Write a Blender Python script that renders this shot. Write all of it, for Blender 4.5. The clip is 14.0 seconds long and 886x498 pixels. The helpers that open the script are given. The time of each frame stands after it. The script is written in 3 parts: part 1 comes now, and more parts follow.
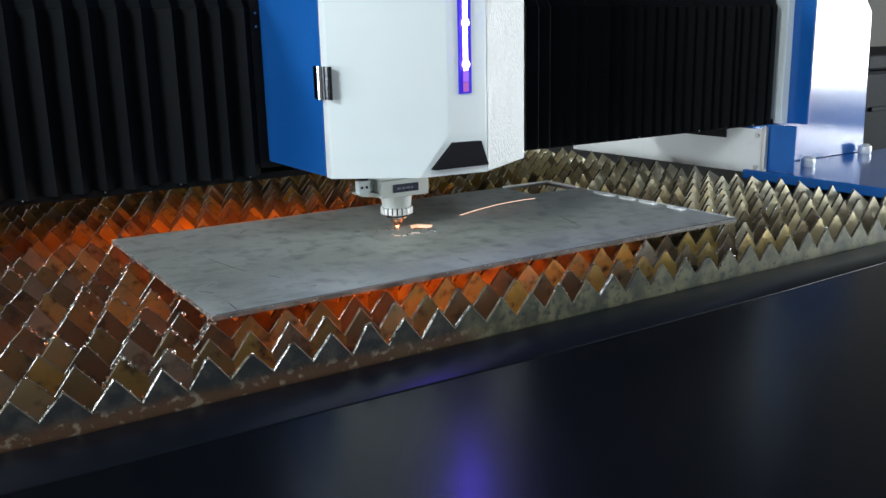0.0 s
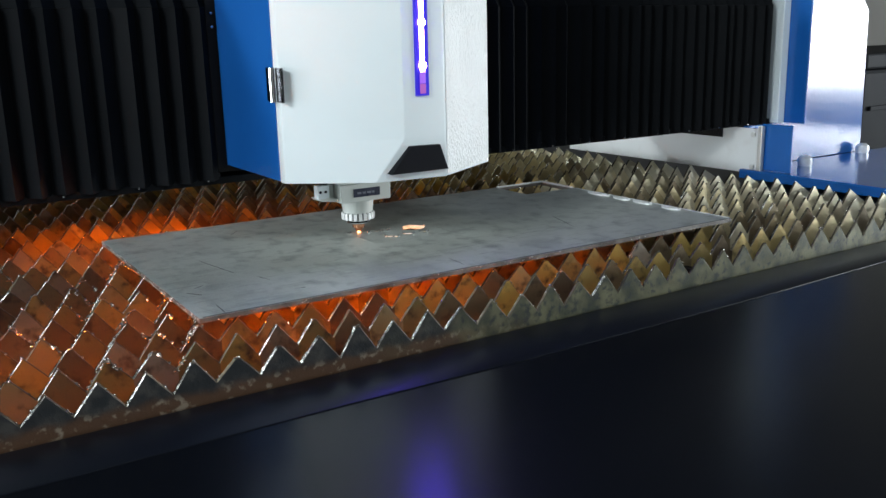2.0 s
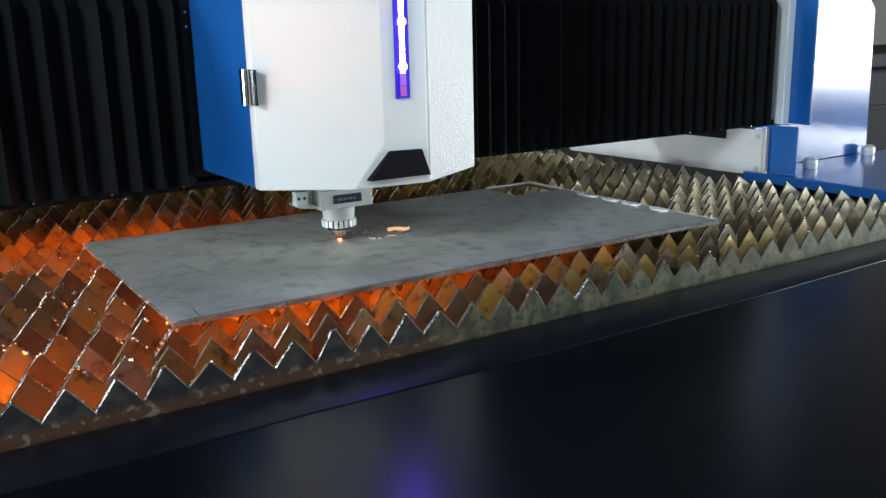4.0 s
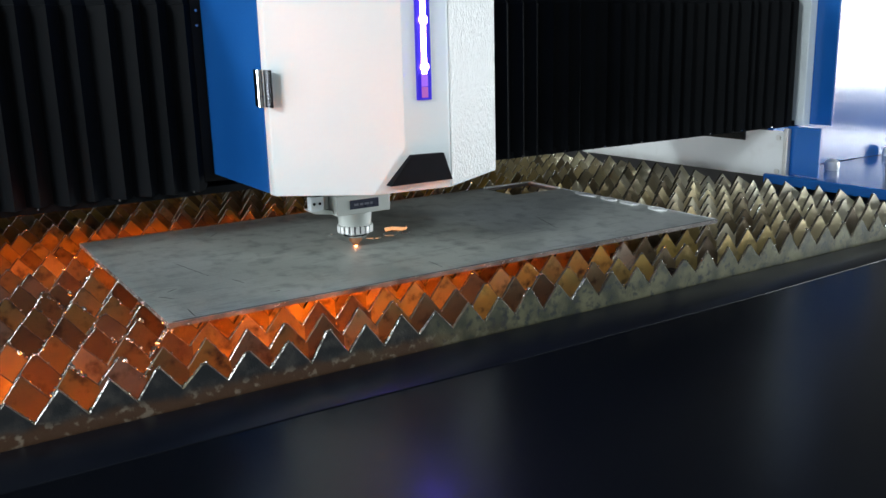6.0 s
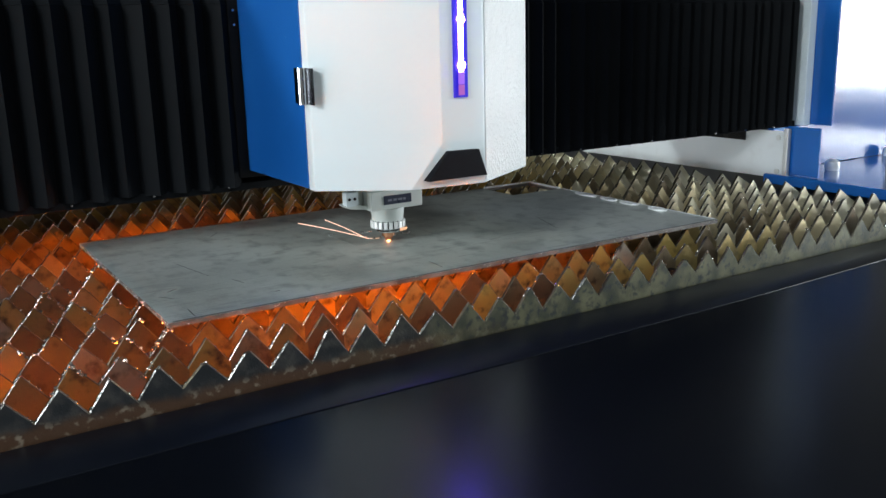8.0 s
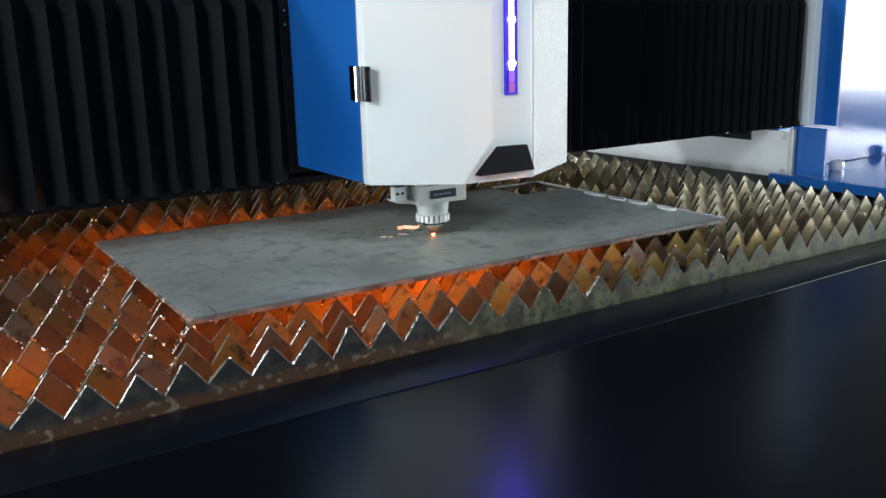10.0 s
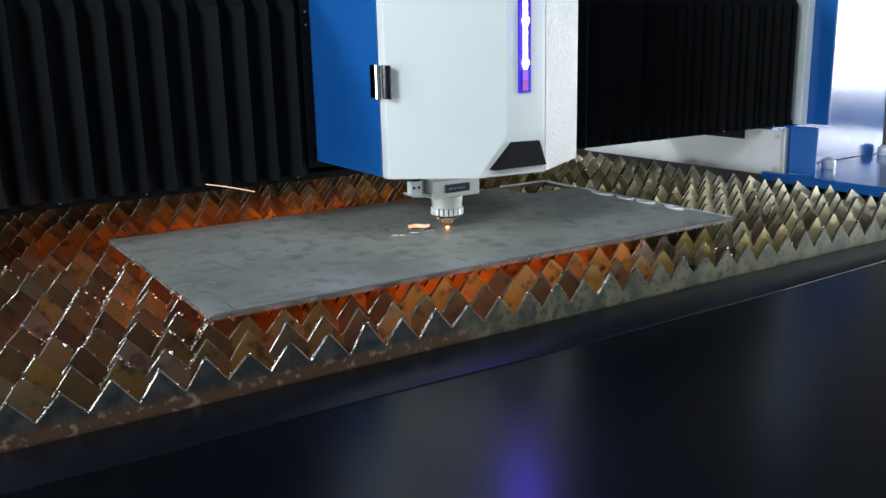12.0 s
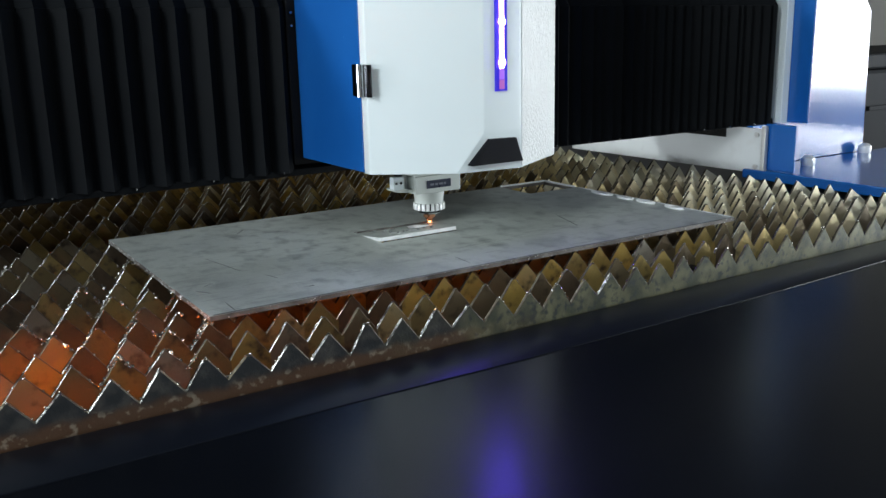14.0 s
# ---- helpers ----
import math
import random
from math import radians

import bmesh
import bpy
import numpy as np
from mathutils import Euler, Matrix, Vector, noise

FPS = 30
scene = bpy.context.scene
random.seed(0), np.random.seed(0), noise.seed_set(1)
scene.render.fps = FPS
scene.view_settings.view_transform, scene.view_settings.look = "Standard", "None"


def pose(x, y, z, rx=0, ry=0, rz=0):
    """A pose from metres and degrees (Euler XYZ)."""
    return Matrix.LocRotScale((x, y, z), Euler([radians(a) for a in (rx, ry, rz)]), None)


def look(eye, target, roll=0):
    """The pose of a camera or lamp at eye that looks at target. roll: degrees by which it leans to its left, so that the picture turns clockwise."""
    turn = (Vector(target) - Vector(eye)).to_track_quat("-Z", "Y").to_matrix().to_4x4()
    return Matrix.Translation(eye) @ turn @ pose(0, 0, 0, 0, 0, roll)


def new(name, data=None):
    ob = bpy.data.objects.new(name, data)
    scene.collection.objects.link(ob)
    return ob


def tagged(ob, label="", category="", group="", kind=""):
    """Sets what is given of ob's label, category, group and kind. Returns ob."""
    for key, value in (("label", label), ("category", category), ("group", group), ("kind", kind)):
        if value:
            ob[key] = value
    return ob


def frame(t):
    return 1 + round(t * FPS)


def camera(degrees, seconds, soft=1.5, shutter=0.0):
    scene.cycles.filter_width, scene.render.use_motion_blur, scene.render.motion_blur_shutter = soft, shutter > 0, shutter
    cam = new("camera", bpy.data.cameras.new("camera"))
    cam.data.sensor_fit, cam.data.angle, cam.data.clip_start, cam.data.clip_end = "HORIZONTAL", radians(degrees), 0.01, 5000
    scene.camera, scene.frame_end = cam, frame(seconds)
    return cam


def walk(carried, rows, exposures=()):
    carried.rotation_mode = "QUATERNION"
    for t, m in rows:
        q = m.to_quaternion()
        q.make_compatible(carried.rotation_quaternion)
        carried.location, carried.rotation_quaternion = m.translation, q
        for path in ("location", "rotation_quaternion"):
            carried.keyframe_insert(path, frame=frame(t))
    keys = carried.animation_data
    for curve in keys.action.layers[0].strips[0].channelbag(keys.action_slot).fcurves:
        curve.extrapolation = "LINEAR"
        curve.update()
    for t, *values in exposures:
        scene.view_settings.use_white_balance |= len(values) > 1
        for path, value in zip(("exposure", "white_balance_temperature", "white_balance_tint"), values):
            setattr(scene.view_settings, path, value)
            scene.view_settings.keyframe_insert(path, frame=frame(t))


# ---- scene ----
cam = camera(52.9, 14.0)
PATH = [
    (0, (-0.218, -0.7367, 1.1707), (0.8203, 0.9073, 0.704), -1.3),
    (0.5, (-0.218, -0.7367, 1.1707), (0.8203, 0.9073, 0.704), -1.3),
    (1, (-0.218, -0.7367, 1.1707), (0.8203, 0.9073, 0.704), -1.3),
    (1.5, (-0.213, -0.7353, 1.17), (0.825, 0.908, 0.703), -1.4),
    (2, (-0.204, -0.7356, 1.17), (0.833, 0.908, 0.703), -1.4),
    (2.5, (-0.197, -0.7359, 1.1703), (0.839, 0.907, 0.702), -1.4),
    (3, (-0.19, -0.7359, 1.1697), (0.848, 0.907, 0.703), -1.4),
    (5.5, (-0.1725, -0.7373, 1.1693), (0.861, 0.9093, 0.7007), -1.5),
    (6, (-0.1725, -0.7373, 1.1693), (0.861, 0.9093, 0.7007), -1.5),
    (6.5, (-0.1725, -0.7373, 1.1693), (0.861, 0.9093, 0.7007), -1.5),
    (7, (-0.1725, -0.7373, 1.1693), (0.861, 0.9093, 0.7007), -1.5),
    (7.5, (-0.1725, -0.7373, 1.1693), (0.861, 0.9093, 0.7007), -1.5),
    (8, (-0.1725, -0.7373, 1.1693), (0.861, 0.9093, 0.7007), -1.5),
    (10.5, (-0.205, -0.7356, 1.1697), (0.836, 0.906, 0.703), -1.4),
    (11, (-0.212, -0.7356, 1.1703), (0.829, 0.905, 0.701), -1.3),
    (11.5, (-0.2172, -0.7367, 1.171), (0.8245, 0.9048, 0.7028), -1.35),
    (12, (-0.2172, -0.7367, 1.171), (0.8245, 0.9048, 0.7028), -1.35),
    (12.5, (-0.2172, -0.7367, 1.171), (0.8245, 0.9048, 0.7028), -1.35),
    (13, (-0.2172, -0.7367, 1.171), (0.8245, 0.9048, 0.7028), -1.35),
    (13.5, (-0.2172, -0.7367, 1.171), (0.8245, 0.9048, 0.7028), -1.35),
    (14, (-0.2172, -0.7367, 1.171), (0.8245, 0.9048, 0.7028), -1.35),
]
walk(cam, [(t, look(eye, target, roll)) for t, eye, target, roll in PATH])

# ---- light ----
world = bpy.data.worlds.new("hall_air")
scene.world = world
world.use_nodes = True
world.node_tree.nodes["Background"].inputs[0].default_value = (0.62, 0.72, 0.9, 1)
world.node_tree.nodes["Background"].inputs[1].default_value = 0.03
scene.view_settings.exposure = 0.0


def area_lamp(name, eye, target, sx, sy, watts, colour):
    data = bpy.data.lights.new(name, "AREA")
    data.shape, data.size, data.size_y, data.energy, data.color = "RECTANGLE", sx, sy, watts, colour
    ob = new(name, data)
    ob.matrix_world = look(eye, target)
    return ob


KEY, FRONT, BACK = (-2.8, -1.15, 2.55), (0.3, -3.0, 3.0), (-1.5, 2.5, 3.0)
area_lamp("ceiling_lamp_light", KEY, (0.4, 0.2, 1.0), 1.0, 0.5, 88, (0.85, 0.955, 1.0))
area_lamp("ceiling_lamp_light", FRONT, (0.4, 0.2, 1.0), 1.0, 0.5, 46, (0.85, 0.955, 1.0))
area_lamp("ceiling_lamp_light", BACK, (0.5, 0.4, 0.9), 1.3, 0.5, 72, (0.86, 0.96, 1.0))
area_lamp("window_daylight", (-5.93, -1.2, 0.95), (1.2, 0.3, 0.95), 3.0, 0.76, 70, (0.86, 0.94, 1.0))
# Added low fill from an unseen opening, to brighten the white side cover.
area_lamp("window_daylight", (-5.93, 2.1, 0.98), (1.2, 0.75, 0.93), 2.6, 0.76, 270, (0.86, 0.94, 1.0))
area_lamp("window_daylight", (5.93, -1.45, 1.1), (1.5, 0.3, 1.05), 3.7, 0.65, 265, (0.86, 0.94, 1.0))


# ---- materials ----
def nodes_of(name):
    m = bpy.data.materials.new(name)
    m.use_nodes = True
    t = m.node_tree
    return m, t, t.nodes["Principled BSDF"]


def surface(name, a, b, rough, metal=0.0, scale=8.0, fine=180.0, bump=0.05, spread=0.12, coat=0.0, gloss=0.5, stretch=(1, 1, 1), spots=None, spot_at=0.62, spot_size=3.1, stain=None, scratch=0.0):
    """Two colours mixed by a broad noise, a fine grain on roughness and relief, and optional stains of a third colour."""
    m, t, p = nodes_of(name)
    L = t.links.new
    co = t.nodes.new("ShaderNodeTexCoord")
    mp = t.nodes.new("ShaderNodeMapping")
    mp.inputs["Scale"].default_value = stretch
    L(co.outputs["Object"], mp.inputs["Vector"])
    n1 = t.nodes.new("ShaderNodeTexNoise")
    n1.inputs["Scale"].default_value, n1.inputs["Detail"].default_value = scale, 6
    n2 = t.nodes.new("ShaderNodeTexNoise")
    n2.inputs["Scale"].default_value, n2.inputs["Detail"].default_value = fine, 4
    for n in (n1, n2):
        L(mp.outputs["Vector"], n.inputs["Vector"])
    ramp = t.nodes.new("ShaderNodeValToRGB")
    ramp.color_ramp.elements[0].position, ramp.color_ramp.elements[1].position = 0.35, 0.65
    ramp.color_ramp.elements[0].color, ramp.color_ramp.elements[1].color = (*a, 1), (*b, 1)
    L(n1.outputs["Fac"], ramp.inputs["Fac"])
    colour = ramp.outputs["Color"]
    if spots:
        n3 = t.nodes.new("ShaderNodeTexNoise")
        n3.inputs["Scale"].default_value, n3.inputs["Detail"].default_value = scale * spot_size, 8
        L(mp.outputs["Vector"], n3.inputs["Vector"])
        cut = t.nodes.new("ShaderNodeMapRange")
        cut.inputs["From Min"].default_value, cut.inputs["From Max"].default_value = spot_at - 0.06, spot_at + 0.16
        L(n3.outputs["Fac"], cut.inputs["Value"])
        mix = t.nodes.new("ShaderNodeMix")
        mix.data_type = "RGBA"
        L(cut.outputs["Result"], mix.inputs["Factor"])
        L(colour, mix.inputs["A"])
        mix.inputs["B"].default_value = (*spots, 1)
        colour = mix.outputs["Result"]
    for turn in (0.5, -0.9, 1.35) if scratch else ():
        m2 = t.nodes.new("ShaderNodeMapping")
        m2.inputs["Rotation"].default_value = (0, 0, turn)
        m2.inputs["Scale"].default_value = (9.0, 230.0, 1.0)
        L(co.outputs["Object"], m2.inputs["Vector"])
        n5 = t.nodes.new("ShaderNodeTexNoise")
        n5.inputs["Scale"].default_value, n5.inputs["Detail"].default_value = 1.6, 2
        L(m2.outputs["Vector"], n5.inputs["Vector"])
        cut5 = t.nodes.new("ShaderNodeMapRange")
        cut5.inputs["From Min"].default_value, cut5.inputs["From Max"].default_value = 0.68, 0.71
        cut5.inputs["To Max"].default_value = scratch
        L(n5.outputs["Fac"], cut5.inputs["Value"])
        mix5 = t.nodes.new("ShaderNodeMix")
        mix5.data_type = "RGBA"
        L(cut5.outputs["Result"], mix5.inputs["Factor"])
        L(colour, mix5.inputs["A"])
        mix5.inputs["B"].default_value = (0.06, 0.065, 0.068, 1)
        colour = mix5.outputs["Result"]
    if stain:
        n4 = t.nodes.new("ShaderNodeTexNoise")
        n4.inputs["Scale"].default_value, n4.inputs["Detail"].default_value = 9.0, 3
        L(mp.outputs["Vector"], n4.inputs["Vector"])
        cut4 = t.nodes.new("ShaderNodeMapRange")
        cut4.inputs["From Min"].default_value, cut4.inputs["From Max"].default_value = 0.6, 0.72
        L(n4.outputs["Fac"], cut4.inputs["Value"])
        mix4 = t.nodes.new("ShaderNodeMix")
        mix4.data_type = "RGBA"
        L(cut4.outputs["Result"], mix4.inputs["Factor"])
        L(colour, mix4.inputs["A"])
        mix4.inputs["B"].default_value = (*stain, 1)
        colour = mix4.outputs["Result"]
    L(colour, p.inputs["Base Color"])
    rr = t.nodes.new("ShaderNodeMapRange")
    rr.inputs["To Min"].default_value, rr.inputs["To Max"].default_value = max(0.02, rough - spread), min(1, rough + spread)
    add = t.nodes.new("ShaderNodeMath")
    add.operation = "MULTIPLY_ADD"
    add.inputs[1].default_value, add.inputs[2].default_value = 0.5, 0.0
    both = t.nodes.new("ShaderNodeMath")
    both.operation = "ADD"
    L(n2.outputs["Fac"], add.inputs[0])
    half = t.nodes.new("ShaderNodeMath")
    half.operation = "MULTIPLY"
    half.inputs[1].default_value = 0.5
    L(n1.outputs["Fac"], half.inputs[0])
    L(add.outputs[0], both.inputs[0])
    L(half.outputs[0], both.inputs[1])
    L(both.outputs[0], rr.inputs["Value"])
    L(rr.outputs["Result"], p.inputs["Roughness"])
    p.inputs["Metallic"].default_value = metal
    p.inputs["Specular IOR Level"].default_value = gloss
    p.inputs["Coat Weight"].default_value = coat
    p.inputs["Coat Roughness"].default_value = 0.15
    if bump:
        bp = t.nodes.new("ShaderNodeBump")
        bp.inputs["Strength"].default_value, bp.inputs["Distance"].default_value = bump, 0.002
        L(n2.outputs["Fac"], bp.inputs["Height"])
        L(bp.outputs["Normal"], p.inputs["Normal"])
    return m


def glowing(name, colour, strength):
    m, t, p = nodes_of(name)
    p.inputs["Base Color"].default_value = (0.01, 0.01, 0.01, 1)
    p.inputs["Emission Color"].default_value = (*colour, 1)
    p.inputs["Emission Strength"].default_value = strength
    return m


WHITE = surface("white_powder_coat", (0.69, 0.755, 0.775), (0.73, 0.79, 0.805), 0.42, scale=3, fine=900, bump=0.06, spread=0.06)
WHITE_GLOSS = surface("white_orange_peel", (0.76, 0.78, 0.76), (0.8, 0.82, 0.8), 0.2, scale=4, fine=330, bump=0.8, spread=0.1, stretch=(1, 1, 0.6))
SHEET_WHITE = surface("white_sheet_metal", (0.74, 0.76, 0.76), (0.8, 0.82, 0.82), 0.2, scale=5, fine=300, bump=0.05, spread=0.06, spots=(0.66, 0.66, 0.65), spot_at=0.62, coat=0.3)
BLUE = surface("blue_powder_coat", (0.007, 0.088, 0.34), (0.011, 0.112, 0.4), 0.24, scale=4, fine=420, bump=0.2, spread=0.1, coat=0.1)
BLUE_GLOSS = surface("glossy_blue_paint", (0.007, 0.088, 0.34), (0.011, 0.112, 0.4), 0.14, scale=4, fine=110, bump=0.07, spread=0.1, coat=0.2)
BELLOWS = surface("black_bellows_cloth", (0.0019, 0.0026, 0.0036), (0.0032, 0.0041, 0.0055), 0.6, gloss=0.1, scale=6, fine=700, bump=0.1)
BLACK = surface("black_painted_steel", (0.0014, 0.002, 0.0034), (0.0022, 0.003, 0.005), 0.25, scale=3, fine=500, bump=0.02, spread=0.05, gloss=0.14)
BLACK_SATIN = surface("black_satin_paint", (0.0022, 0.0032, 0.006), (0.0032, 0.0046, 0.0082), 0.34, scale=5, fine=600, bump=0.03, spread=0.08, gloss=0.12)
DARK = surface("dark_steel", (0.003, 0.003, 0.0035), (0.005, 0.005, 0.0055), 0.5, scale=9, gloss=0.15)
ALU = surface("brushed_aluminium", (0.52, 0.52, 0.5), (0.62, 0.62, 0.6), 0.46, metal=0.7, scale=6, fine=300, stretch=(1, 1, 6), bump=0.03)
CHROME = surface("chrome", (0.7, 0.71, 0.72), (0.78, 0.79, 0.8), 0.14, metal=1.0, scale=10, spread=0.05, bump=0.0)
HEAD_GREY = surface("pale_anodised_metal", (0.6, 0.63, 0.6), (0.68, 0.71, 0.67), 0.5, metal=0.1, scale=12, fine=500, bump=0.03)
COPPER = surface("copper", (0.72, 0.33, 0.18), (0.8, 0.4, 0.24), 0.25, metal=1.0, scale=30, bump=0.02)
PLATE = surface("mill_finish_steel", (0.345, 0.366, 0.336), (0.475, 0.497, 0.46), 0.4, metal=0.2, scale=7, fine=420, bump=0.2, spread=0.26, stretch=(1, 0.75, 1), spots=(0.25, 0.263, 0.246), spot_at=0.55, spot_size=6.0, stain=(0.285, 0.302, 0.285), scratch=0.5, gloss=0.4)
PLATE_EDGE = surface("dull_sheared_edge", (0.07, 0.06, 0.055), (0.19, 0.175, 0.16), 0.42, metal=0.4, scale=40, fine=400, bump=0.3)
SCORCH = surface("scorched_line", (0.025, 0.023, 0.022), (0.07, 0.062, 0.056), 0.5, metal=0.3, scale=60, fine=500, bump=0.2)
EDGE = surface("cut_steel_edge", (0.72, 0.73, 0.72), (0.88, 0.88, 0.87), 0.32, metal=0.3, scale=60, fine=500, bump=0.3)


def slat_steel(name, front=False):
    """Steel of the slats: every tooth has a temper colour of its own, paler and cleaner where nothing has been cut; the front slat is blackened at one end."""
    m, t, p = nodes_of(name)
    L = t.links.new

    def math_node(op, a, b=0.0, c=0.0):
        n = t.nodes.new("ShaderNodeMath")
        n.operation = op
        for k, v in enumerate((a, b, c)):
            if isinstance(v, (int, float)):
                n.inputs[k].default_value = v
            else:
                L(v, n.inputs[k])
        return n.outputs[0]

    def ranged(v, lo, hi):
        n = t.nodes.new("ShaderNodeMapRange")
        n.interpolation_type = "SMOOTHSTEP"
        n.inputs["From Min"].default_value, n.inputs["From Max"].default_value = lo, hi
        L(v, n.inputs["Value"])
        return n.outputs["Result"]

    def mixed(f, a, b):
        n = t.nodes.new("ShaderNodeMix")
        n.data_type = "RGBA"
        for k, v in (("Factor", f), ("A", a), ("B", b)):
            if isinstance(v, tuple):
                n.inputs[k].default_value = (*v, 1)
            else:
                L(v, n.inputs[k])
        return n.outputs["Result"]

    def noise(scale, detail=6):
        n = t.nodes.new("ShaderNodeTexNoise")
        n.inputs["Scale"].default_value, n.inputs["Detail"].default_value = scale, detail
        L(co.outputs["Object"], n.inputs["Vector"])
        return n.outputs["Fac"]

    co = t.nodes.new("ShaderNodeTexCoord")
    xyz = t.nodes.new("ShaderNodeSeparateXYZ")
    L(co.outputs["Object"], xyz.inputs[0])
    x, y, z = xyz.outputs
    broad, grain, blotch = noise(9.0), noise(320.0, 4), noise(64.0, 7)
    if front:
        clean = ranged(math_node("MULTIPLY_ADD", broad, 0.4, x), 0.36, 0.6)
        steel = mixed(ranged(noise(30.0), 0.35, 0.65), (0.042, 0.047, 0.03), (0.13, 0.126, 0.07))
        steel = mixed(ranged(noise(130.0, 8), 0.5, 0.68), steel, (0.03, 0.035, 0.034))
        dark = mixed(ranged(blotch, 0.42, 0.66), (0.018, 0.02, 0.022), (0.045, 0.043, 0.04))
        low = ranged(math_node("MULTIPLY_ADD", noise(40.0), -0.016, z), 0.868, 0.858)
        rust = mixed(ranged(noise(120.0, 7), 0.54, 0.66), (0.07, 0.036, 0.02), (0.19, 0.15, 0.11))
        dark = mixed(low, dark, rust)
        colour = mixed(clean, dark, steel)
        p.inputs["Metallic"].default_value, rough = 0.35, (0.34, 0.6)
    else:
        row = math_node("ROUND", math_node("DIVIDE", y, 0.0525))
        shift = math_node("MULTIPLY_ADD", math_node("MODULO", row, 2.0), -0.5, 0.5)
        cell = math_node("FLOOR", math_node("ADD", math_node("DIVIDE", x, 0.0399), shift))
        vec = t.nodes.new("ShaderNodeCombineXYZ")
        L(cell, vec.inputs[0])
        L(row, vec.inputs[1])
        white = t.nodes.new("ShaderNodeTexWhiteNoise")
        L(vec.outputs[0], white.inputs["Vector"])
        ramp = t.nodes.new("ShaderNodeValToRGB")
        els = ramp.color_ramp.elements
        els[0].position, els[0].color = 0.0, (0.13, 0.095, 0.062, 1)
        els[1].position, els[1].color = 1.0, (0.24, 0.155, 0.075, 1)
        for at, c in ((0.28, (0.24, 0.19, 0.11)), (0.5, (0.47, 0.35, 0.12)), (0.68, (0.76, 0.53, 0.13)), (0.84, (0.56, 0.54, 0.45))):
            els.new(at).color = (*c, 1)
        L(math_node("MULTIPLY_ADD", broad, 0.3, math_node("MULTIPLY_ADD", white.outputs["Value"], 0.95, -0.12)), ramp.inputs["Fac"])
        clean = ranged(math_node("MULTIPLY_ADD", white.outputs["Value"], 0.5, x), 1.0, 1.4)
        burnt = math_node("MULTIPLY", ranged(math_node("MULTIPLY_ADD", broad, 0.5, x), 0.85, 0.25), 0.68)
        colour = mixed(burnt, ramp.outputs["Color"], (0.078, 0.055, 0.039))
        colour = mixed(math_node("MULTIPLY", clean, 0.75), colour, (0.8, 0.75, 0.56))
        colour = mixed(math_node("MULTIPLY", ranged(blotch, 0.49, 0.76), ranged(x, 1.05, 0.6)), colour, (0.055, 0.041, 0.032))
        p.inputs["Metallic"].default_value, rough = 0.76, (0.2, 0.44)
    L(colour, p.inputs["Base Color"])
    rr = t.nodes.new("ShaderNodeMapRange")
    rr.inputs["To Min"].default_value, rr.inputs["To Max"].default_value = rough
    L(math_node("MULTIPLY_ADD", grain, 0.5, math_node("MULTIPLY", blotch, 0.5)), rr.inputs["Value"])
    L(rr.outputs["Result"], p.inputs["Roughness"])
    bp = t.nodes.new("ShaderNodeBump")
    bp.inputs["Strength"].default_value, bp.inputs["Distance"].default_value = 0.15, 0.002
    L(math_node("MULTIPLY_ADD", ranged(noise(420.0, 3), 0.56, 0.66), 2.5, math_node("MULTIPLY_ADD", blotch, 2.0, grain)), bp.inputs["Height"])
    L(bp.outputs["Normal"], p.inputs["Normal"])
    return m


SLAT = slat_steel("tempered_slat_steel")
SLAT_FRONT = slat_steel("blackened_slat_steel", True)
# Shaded and lit colours of the tooth flanks; the lit one is patchily worn.
SLAT_SHADED = surface("shaded_slat_flank", (0.03, 0.026, 0.02), (0.1, 0.085, 0.06), 0.4, metal=0.8, scale=38, fine=400, bump=0.3)
SLAT_LIT = surface("lit_worn_flank", (0.03, 0.028, 0.025), (0.55, 0.53, 0.5), 0.24, metal=1.0, scale=38, fine=400, bump=0.4, spread=0.16, spots=(0.02, 0.018, 0.016), spot_at=0.47, spot_size=1.8)
STEEL = surface("dark_polished_steel", (0.07, 0.075, 0.085), (0.13, 0.135, 0.15), 0.2, metal=1.0, scale=20, spread=0.08, bump=0.0)
SLAG = surface("slag", (0.2, 0.18, 0.15), (0.6, 0.57, 0.52), 0.18, metal=0.9, scale=80, fine=500, bump=0.3)
RUST = surface("rusty_tray", (0.16, 0.07, 0.03), (0.24, 0.12, 0.05), 0.7, metal=0.1, scale=7, fine=90, bump=0.3)
WALL = surface("hall_wall_paint", (0.3, 0.285, 0.26), (0.34, 0.325, 0.3), 0.8, scale=1.2, fine=60, bump=0.05)
CONCRETE = surface("hall_floor_concrete", (0.2, 0.2, 0.19), (0.27, 0.27, 0.26), 0.55, scale=2, fine=60, bump=0.1)
CEIL = surface("hall_ceiling_paint", (0.12, 0.12, 0.12), (0.15, 0.15, 0.15), 0.8, scale=1.5, fine=50, bump=0.05)
LABEL = surface("dark_label", (0.03, 0.035, 0.06), (0.05, 0.055, 0.085), 0.3, scale=40)
PRINT = surface("grey_print", (0.2, 0.21, 0.25), (0.26, 0.27, 0.31), 0.4, scale=40)
MESH = surface("black_mesh_panel", (0.003, 0.0032, 0.005), (0.005, 0.0052, 0.008), 0.5, scale=40, fine=1200, bump=0.3, gloss=0.08)
LED_WHITE = glowing("led_white", (0.12, 0.065, 1.0), 135.0)
LED_BLUE = glowing("led_blue", (0.016, 0.002, 0.62), 1.0)
LED_VIOLET = glowing("led_violet", (0.36, 0.13, 0.9), 1.0)
LED_PINK = glowing("led_pink", (0.5, 0.12, 0.62), 0.8)
